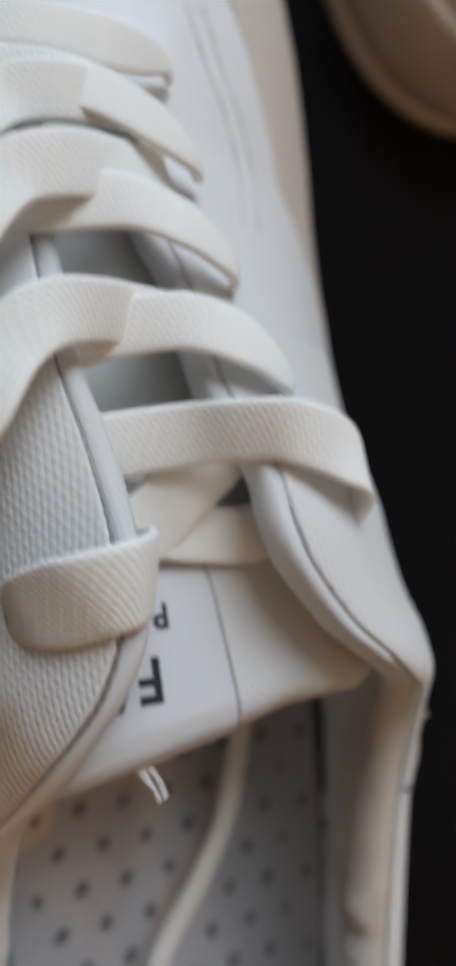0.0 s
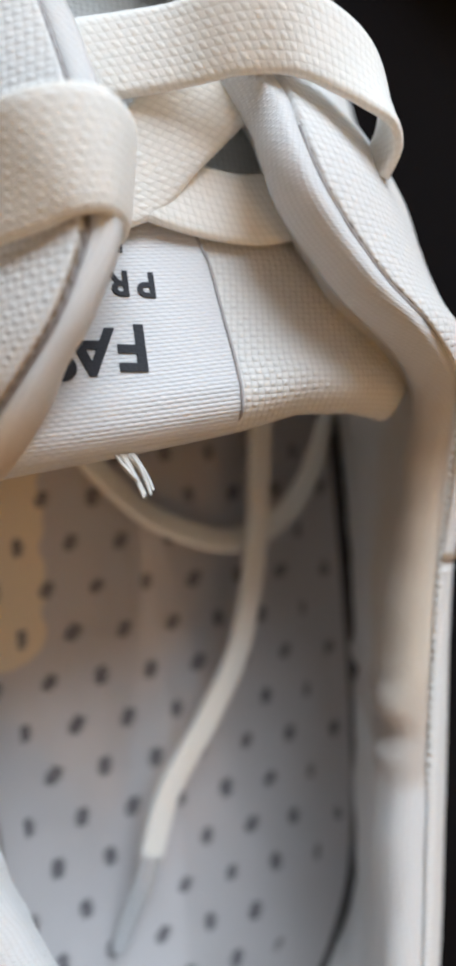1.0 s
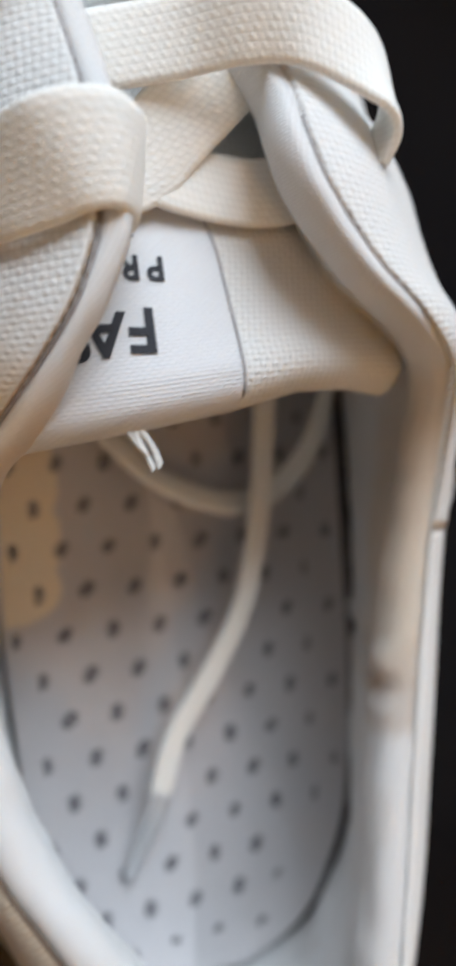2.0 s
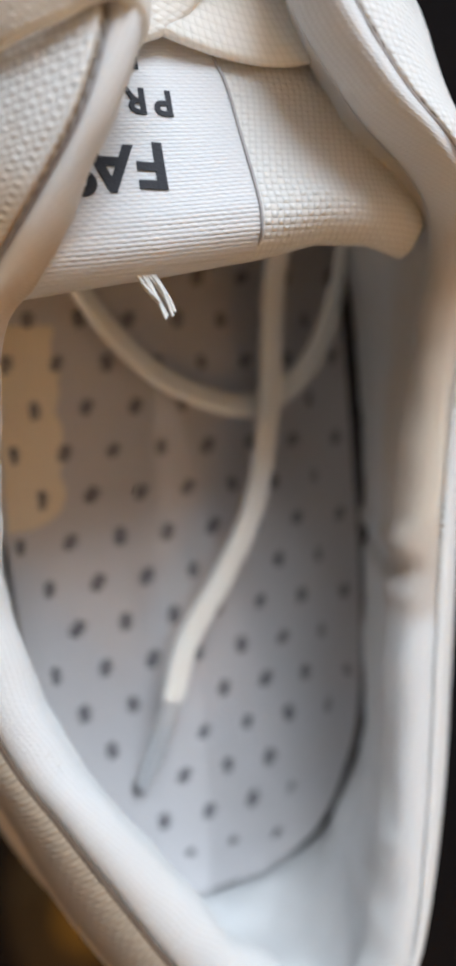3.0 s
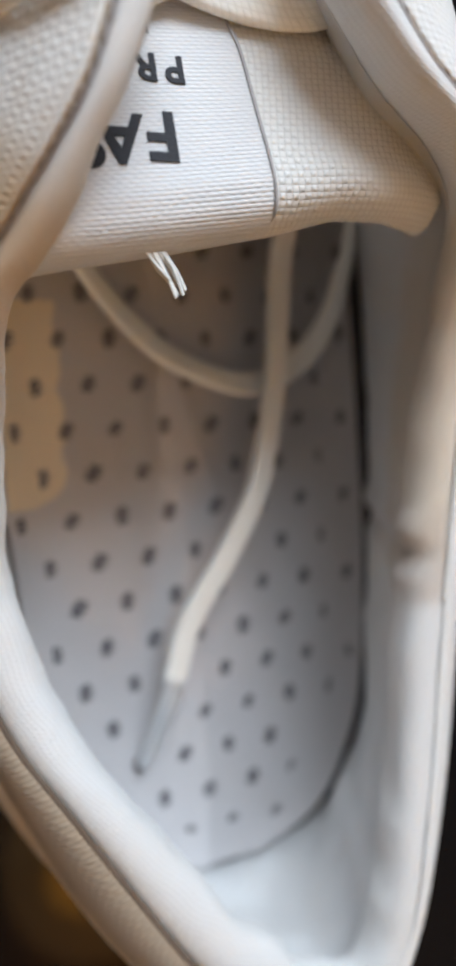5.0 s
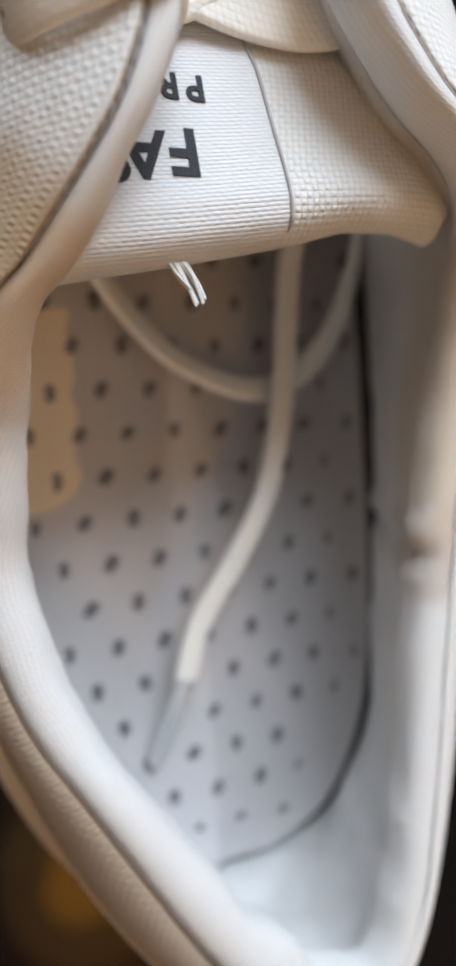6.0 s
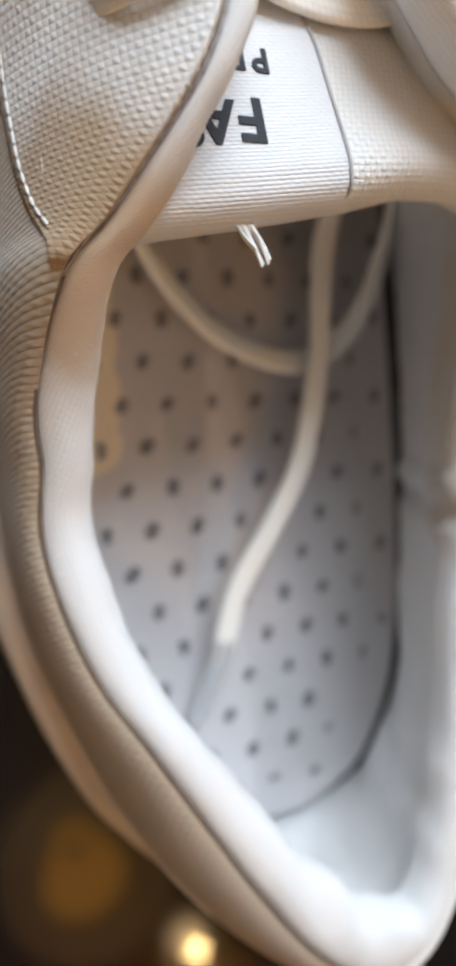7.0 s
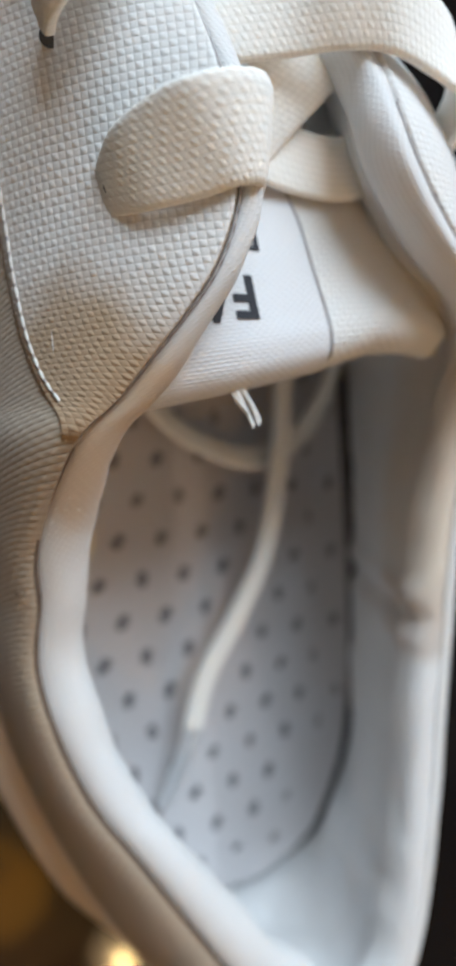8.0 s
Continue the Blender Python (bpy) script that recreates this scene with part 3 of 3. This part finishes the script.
def on_tongue(x, y):
    """The tongue's face at a place of the plan: height over (x, y)."""
    g = y
    for _ in range(6):
        f = (x - np.interp(g, [36, 60, 92, 130], [-6.5, -6, -12, -18])) / np.interp(g, [36, 45, 60, 92, 130], [31.6, 32.4, 31, 27, 22])
        q = tongue_top(f, g)
        g += y - q[1]
    return q[2]


def letter(text, size, x, y, parent):
    """One raised woven letter, its head towards the heel."""
    c = bpy.data.curves.new("letter", "FONT")
    c.body, c.size, c.extrude, c.offset = text, size * MM, 0.12 * MM, 0.16 * MM * size / 7
    ob = new("letter", c)
    me = bpy.data.meshes.new_from_object(ob.evaluated_get(bpy.context.evaluated_depsgraph_get()))
    bpy.data.objects.remove(ob)
    for v in me.vertices:
        px, py = x - 0.97 * v.co.x / MM, y - v.co.y / MM
        v.co = Vector((px, py, on_tongue(px, py) + 0.45 + v.co.z / MM)) * MM
    return part("letter", me, INK, parent)


for ch, x, y in (("F", -12.1, 51.8), ("A", -16.2, 51.2), ("S", -20.4, 50.6)):
    letter(ch, 8.2, x, y, label)
for k, ch in enumerate("PRO"):
    letter(ch, 4.7, -10.2 - 3.15 * k, 58.9, label)

# a line of lettering above, too far hidden to read
rows = [[(x, y, on_tongue(x, y) + 0.5) for x in np.linspace(-22, -13.8, 14)] for y in (61.4, 62.0, 62.6, 63.2)]
part("print_bar", grid_mesh("print_bar", np.array(rows)), INK, label, "dark bar of hidden lettering")

# ---- stitching and piping seams of the collar ----
turn = int(np.argmin(seam[:, 1]))
first, last_i = 26, int(np.argmin(np.hypot(seam[:, 0] - 3, seam[:, 1] - 78)))
collar_line = [p + np.array([0, 0, np.interp(p[1], [15, 40], [1.15, 0.6])]) for p in seam[first:turn:3]]
flap_line = [p for p in collar_line if p[1] > 27]
part("collar_seam", cord("collar_seam", [p for p in collar_line if p[1] < 33], 0.4, 140, 6), SEAM_DARK, sneaker, "dark dirt-lined seam along the collar")
part("collar_seam", cord("collar_seam", flap_line, 0.2, 120, 6), STITCH, sneaker, "grey groove along the flap's edge")
part("stitching", stitches("stitching", flap_line, 46, 1.4, 0.19, 0.04), SEAM_DARK, sneaker, "row of dark stitches along the flap's edge")
part("collar_seam", cord("collar_seam", [p + np.array([0, 0, np.interp(p[1], [22, 50], [0, 1.15])]) for p in seam[turn:last_i:3]], 0.18, 160, 6), STITCH, sneaker, "grey thread seam along the collar")

right_line = [p + np.array([0.3, 0.2, np.interp(p[1], [22, 50], [0.4, 1.4])]) for p in seam[turn:last_i:3] if p[1] > 24]
part("stitching", stitches("stitching", right_line, 36, 1.3, 0.16, -0.1), STITCH, sneaker, "row of grey stitches along the flap's edge")

# ---- printed rosettes on the insole ----
bm = bmesh.new()
for lo, hi in ((-1.42, -0.54), (-0.44, 0.44), (0.54, 1.42)):
    ring = []
    for a in np.linspace(0, 2 * math.pi, 16, endpoint=False):
        half = 1.42 if lo < 0 < hi else 1.08
        y = (lo + hi) / 2 + (hi - lo) / 2 * math.sin(a)
        ring.append(bm.verts.new(((half * math.cos(a) * (1 + 0.12 * math.sin(3 * a)) + 0.18 * y) * MM, y * MM, 0.12 * MM)))
    bm.faces.new(ring)
rosette = bpy.data.meshes.new("rosette")
bm.to_mesh(rosette)
bm.free()
rosette.materials.append(PRINT)
for row in range(-9, 8):
    y = 8.42 * row + 0.1
    for col in range(-6, 7):
        x = 9.6 * col + (4.8 if row % 2 else 0.0)
        try:
            z, r = dish(x, y)
        except ValueError:
            continue
        if r > 0.97 or y > 62:
            continue
        ob = new("rosette", rosette)
        ob.location = Vector((x + random.uniform(-0.2, 0.2), y + random.uniform(-0.2, 0.2), z + 0.05)) * MM
        ob.rotation_euler = (0, -0.35 if r > 0.9 and x > 10 else 0, random.uniform(-0.5, 0.5))
        ob.scale = (random.uniform(0.95, 1.2),) * 3
        ob.parent = insole

# ---- laces ----
def lace(path, ups, width=9.0, thickness=1.6, label="flat off-white cotton lace", ends=(0.6, 0.9), spread=0.22):
    return part("lace", ribbon("lace", path, ups, width, thickness, ends=ends, spread=spread), LACE, sneaker, label)


# out of the topmost left eyelet and over the flap's edge
lace([(-31.6, 60.4, 54.5), (-32.2, 60.6, 58.5), (-30.4, 61.6, 64.3), (-25, 63.2, 70.2), (-20, 64.2, 71.0), (-16.8, 64.6, 67.6), (-15.5, 64.8, 63.4), (-16.6, 64.8, 58.4)],
     [(-1, 0, 0.3), (-0.95, -0.1, 0.4), (-0.6, -0.15, 0.8), (-0.1, -0.15, 1), (0.4, -0.1, 0.9), (0.9, -0.1, 0.4), (1, -0.1, -0.1), (0.8, -0.1, -0.6)], 11.6, 1.7, ends=(0.42, 1.0), spread=0.42)
# from beneath that fold, slanting over the tongue
lace([(-16.8, 65.5, 54.5), (-12.5, 70.2, 55.2), (-8, 75.4, 56.5), (-2, 82, 57.5), (4, 89, 56)],
     [(0.1, -0.2, 1), (0.1, -0.2, 1), (0.1, -0.2, 1), (0, -0.2, 1), (0, 0, 1)], 11.0, 1.6, ends=(0.5, 1.0))
# from under the left flap, across, round the right flap's edge into its topmost eyelet
lace([(-27, 80, 54), (-20, 81.2, 57), (-9, 82.6, 61.0), (-2.5, 82.8, 65.4), (4, 82.6, 67.4), (11, 80.4, 67.2), (16, 77.4, 65.6), (17.8, 74.4, 63.4), (16.8, 71.4, 61)],
     [(0, 0, 1), (-0.2, -0.1, 1), (-0.4, -0.15, 1), (-0.4, -0.15, 1), (-0.1, -0.15, 1), (0.2, -0.2, 1), (0.7, -0.3, 0.7), (0.95, -0.35, 0.3), (0.8, -0.2, -0.2)], 9.0, 1.7, ends=(1.0, 0.75))
# crossing below it, over the tongue and under the right flap
lace([(-22, 76, 55), (-12, 70.5, 54.5), (-3, 68.3, 54), (5, 68.3, 54), (12, 71, 54.5), (18, 76, 54)],
     [(0, 0, 1), (0, 0, 1), (0, -0.1, 1), (0, -0.1, 1), (0, 0, 1), (0, 0, 1)], 9.0, 1.6)
# right-hand strips, each out of its eyelet and away over the throat
lace([(10, 88.5, 55.5), (8.5, 90.8, 58.8), (1, 95.6, 61.5), (-8, 98.2, 61.3), (-18, 97, 58.8), (-25, 95, 55)], [(0.8, -0.1, 0.5), (0.6, 0, 1), (0.2, 0, 1), (0, 0, 1), (0, 0, 1), (0, 0, 1)], 8.0, ends=(0.22, 0.9), spread=0.34)
lace([(3.5, 106.5, 52.5), (1.5, 108.5, 55.6), (-6, 112.6, 58.3), (-15, 115.2, 58), (-26, 114.5, 55.5), (-31, 114, 53)], [(0.8, -0.1, 0.5), (0.6, 0, 1), (0.2, 0, 1), (0, 0, 1), (0, 0, 1), (0, 0, 1)], 7.8, ends=(0.22, 0.9), spread=0.34)
lace([(0, 124.2, 48.5), (-2.5, 126, 51.6), (-11, 129.6, 54.5), (-20, 132.6, 54.3), (-31, 134.5, 51.5)], [(0.8, -0.1, 0.5), (0.6, 0, 1), (0.2, 0, 1), (0, 0, 1), (0, 0, 1)], 7.8, ends=(0.22, 0.9), spread=0.34)
lace([(-2.5, 142, 43.5), (-5, 143, 46.6), (-16, 141.8, 50.5), (-30, 142.3, 50), (-38, 143, 46)], [(0.8, -0.1, 0.5), (0.6, 0, 1), (0.2, 0, 1), (0, 0, 1), (0, 0, 1)], 7.8, ends=(0.22, 0.9), spread=0.34)
# left-hand strips, each out of its eyelet and under the right edge of the throat
lace([(-38.0, 79.2, 56.0), (-38.6, 80.6, 60.5), (-36, 85, 65), (-32, 93, 65.2), (-27, 97.2, 65), (-20, 98.8, 62.0), (-11, 99.5, 56.5), (-3, 101, 51)], [(-0.8, 0, 0.6), (-0.6, 0, 0.9), (-0.2, -0.2, 1), (-0.1, -0.3, 1), (0, -0.2, 1), (0.2, 0, 1), (0.3, 0, 1), (0.3, 0, 1)], 8.6)
lace([(-40.5, 92, 54), (-40.5, 95, 58), (-37, 105.5, 61.5), (-31, 114.8, 61.3), (-24, 118.2, 60.2), (-14, 121, 55), (-6, 124, 49)], [(-0.8, 0, 0.6), (-0.6, 0, 0.9), (-0.2, -0.2, 1), (0, -0.2, 1), (0.1, 0, 1), (0.3, 0, 1), (0.3, 0, 1)], 8.6)
lace([(-41, 110, 49), (-41, 113, 53), (-36, 122, 56), (-30, 128, 56), (-22, 130.5, 55.5), (-13, 133, 50.5), (-8, 136, 45)], [(-0.8, 0, 0.6), (-0.6, 0, 0.9), (-0.2, -0.2, 1), (0, -0.2, 1), (0.1, 0, 1), (0.3, 0, 1), (0.3, 0, 1)], 8.2)

# lace ends and loop that have slipped inside
part("lace", ribbon("lace", [(-22, 52, 20), (-13, 42, 9), (-2, 31, 7), (10, 25.2, 6), (18, 24.4, 6), (26, 28, 7), (32, 36, 9), (34, 48, 14), (30, 60, 24)],
                    [(0.5, 0.5, 1)] * 9, 5.0, 1.8), LACE, sneaker, "flat lace loop hanging inside the shoe")
part("lace", ribbon("lace", [(20, 60, 24), (21, 47, 12), (19, 24, 11), (15, 5, 10), (8, -8, 9.5), (0, -20, 9), (-3.5, -31, 8)],
                    [(0.2, 0, 1)] * 7, 4.6, 2.4), LACE, sneaker, "flat lace end lying on the insole")
CLEAR = material("clear_plastic_tube", (0.93, 0.94, 0.95), 0.4)
CLEAR.node_tree.nodes["Principled BSDF"].inputs["Transmission Weight"].default_value = 0.6
part("aglet", cord("aglet", [(-3.3, -30.5, 8.1), (-4.8, -36, 6.8), (-7.2, -43, 4.4), (-9.2, -49.5, 2.2)], 1.9, 22, 12, 0.3), CLEAR, sneaker, "clear plastic lace tip")

# ---- stitching on the upper ----
flat_upper = upper_rows[:, :46].reshape(-1, 3)


def on_upper(x, y, lift=0.25):
    """A place on the outer cloth over (x, y), lifted off it."""
    near = flat_upper[np.argsort(np.hypot(flat_upper[:, 0] - x, flat_upper[:, 1] - y) - 0.02 * flat_upper[:, 2])[:4]]
    w = 1 / (np.hypot(near[:, 0] - x, near[:, 1] - y) + 0.05)
    z = (near[:, 2] * w).sum() / w.sum()
    return (x + (-0.6 if x < -20 else 0.2) * lift, y, z + lift)


# the eyelet panel's outer edge: a turned hem, and a row of single stitches just inside it
hem_line, eyestay_line = [], []
for i, t in list(zip(flank, dash_end))[::2]:
    p, q, r = at(i, t), at(i, max(t - 3.0, 0)), at(i + 2, t)
    n = unit(np.cross(r - p, q - p))
    n = n if n[2] > 0 else -n
    back = unit(q - p)
    hem_line.append(p + n * 1.2 + back * 0.1)
    eyestay_line.append(p + back * 1.5 + n * 1.58)
part("panel_edge", cord("panel_edge", hem_line, 0.3, 160, 8, 0.0), CANVAS, sneaker, "folded canvas edge of the eyelet panel")
part("stitching", stitches("stitching", eyestay_line[:-2], 30, 1.6, 0.34, -0.08), WHITE_STITCH, sneaker, "row of white stitches along the eyelet panel")
holes = curve(eyestay_line[:-2], 59)[1::2]
part("stitching", stitches("stitching", holes, 29, 0.5, 0.24, -0.1), STITCH, sneaker, "needle holes between the stitches")
rim_stitch = [tuple(p + np.array([-1.5, 0, 2.2])) for p in seam if p[0] > 20 and -12 < p[1] < 44]
part("stitching", stitches("stitching", rim_stitch, 44, 1.15, 0.34, 0.1), WHITE_STITCH, sneaker, "row of white stitches along the collar")
for off in (0.0, 4.0):
    line = [on_upper(x + off, y, 1.5) for x, y in curve([(3, 160), (5.5, 151), (9.5, 141), (11.3, 131), (10, 121)], 20)]
    part("stitching", stitches("stitching", line, 22, 1.3, 0.35, 0.0), WHITE_STITCH, sneaker, "row of white stitches on the leather")
tick = [on_upper(x, y, 1.05) for x, y in ((-44.6, 8.5), (-43.2, 9.5), (-41.8, 10.4))]
part("stitching", cord("stitching", tick, 0.35, 10, 6), SEAM_DARK, sneaker, "short dark cross seam")

band = [at(i, np.interp(i, [92, 102, 108, 114, 120, 126, 132, 137], [63, 60, 58, 56, 54, 50, 42, 33])) for i in range(92, 138, 2)]
band_out = [p + unit(np.array([p[0] + 2, (p[1] - 10) * 0.5, 8.0])) * 1.3 for p in band]
part("panel_edge", cord("panel_edge", band_out, 0.55, 120, 8), RUBBER, sneaker, "pale taped edge round the heel panel")

# eyelets: small dark discs, the shade of punched holes where the laces go in
bm = bmesh.new()
bmesh.ops.create_circle(bm, cap_ends=True, segments=18, radius=1.4 * MM)
hole = bpy.data.meshes.new("eyelet")
bm.to_mesh(hole)
bm.free()
hole.materials.append(PUNCHED)
for x, y, tilt in ((-30.9, 60.5, -0.35), (-35.6, 78.6, -0.4), (-40.7, 92, -0.4), (17.0, 70.6, 0.5), (10, 88.5, 0.5)):
    ob = new("eyelet", hole)
    ob.location = Vector(on_upper(x, y, 1.54 if x < 0 else 1.35)) * MM
    ob.rotation_euler = (0, tilt, 0)
    ob.parent = quarter

# loose thread ends
rng = np.random.RandomState(4)
for k in range(7):
    a = np.array([-16.5 + 0.35 * k, 37.0, 56.0])
    b = np.array([-13.2 + 0.55 * (k - 3) * 0.5, 31.8 + rng.rand() * 2.0, 56.2 + rng.rand() * 0.6])
    part("loose_thread", cord("loose_thread", [a, (a + b) / 2 + rng.randn(3) * 0.3, b], 0.22, 8, 5), WHITE_STITCH, tongue, "frayed white thread end")
part("loose_thread", cord("loose_thread", [(34, 31, 49), (36, 30, 49.5), (36.6, 26, 48.5), (35.6, 23, 48), (33.5, 23.5, 48.5)], 0.16, 20, 5), WHITE_STITCH, sneaker, "loose white thread at the collar")
part("loose_thread", cord("loose_thread", [(35, 33, 49.5), (37, 33.5, 50.3), (37.6, 34.6, 51)], 0.3, 8, 5, 0.5), WHITE_STITCH, sneaker, "loose white thread at the collar")

# the nap of the padded knit: short loose fibres standing off the collar
rng = np.random.RandomState(11)
verts, faces = [], []
for _ in range(9000):
    i, k = rng.randint(NU), rng.randint(1, 13)
    p = lining_rows[i][k]
    if p[1] > 26:
        continue
    e1, e2 = lining_rows[(i + 1) % NU][k] - p, lining_rows[i][k + 1] - p
    p = p + e1 * rng.rand() + e2 * rng.rand()
    n = unit(np.cross(e1, e2))
    n = n if n[2] > 0 else -n
    tip = p + (n + rng.randn(3) * 0.6) * rng.uniform(0.3, 0.75)
    side = unit(np.cross(tip - p, rng.randn(3))) * 0.035
    faces.append((len(verts), len(verts) + 1, len(verts) + 2))
    verts += [tuple((p - side) * MM), tuple((p + side) * MM), tuple(tip * MM)]
nap = bpy.data.meshes.new("nap")
nap.from_pydata(verts, [], faces)
tagged(part("nap", nap, WHITE_STITCH, lining, "fine white fuzz on the knit"), kind="stuff")

# warm light on the insole's inner side, painted as a thin cream patch
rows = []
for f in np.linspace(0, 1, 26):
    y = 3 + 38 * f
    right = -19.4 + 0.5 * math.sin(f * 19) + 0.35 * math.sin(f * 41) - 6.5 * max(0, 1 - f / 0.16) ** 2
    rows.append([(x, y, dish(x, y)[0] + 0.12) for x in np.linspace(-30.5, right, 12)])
part("patch", grid_mesh("patch", np.array(rows)), LIT_CREAM, insole, "cream patch painting warm light on the insole")

# the other shoe of the pair, behind on the table
other = copy_thing(sneaker, Matrix.Translation((0.245, 0.366, 0.0)) @ Matrix.Rotation(radians(135), 4, "Z"))
tagged(other, "matching white canvas sneaker standing behind on the table", "shoe")
for shoe in (sneaker, other):
    tagged(shoe, group="pair of sneakers")
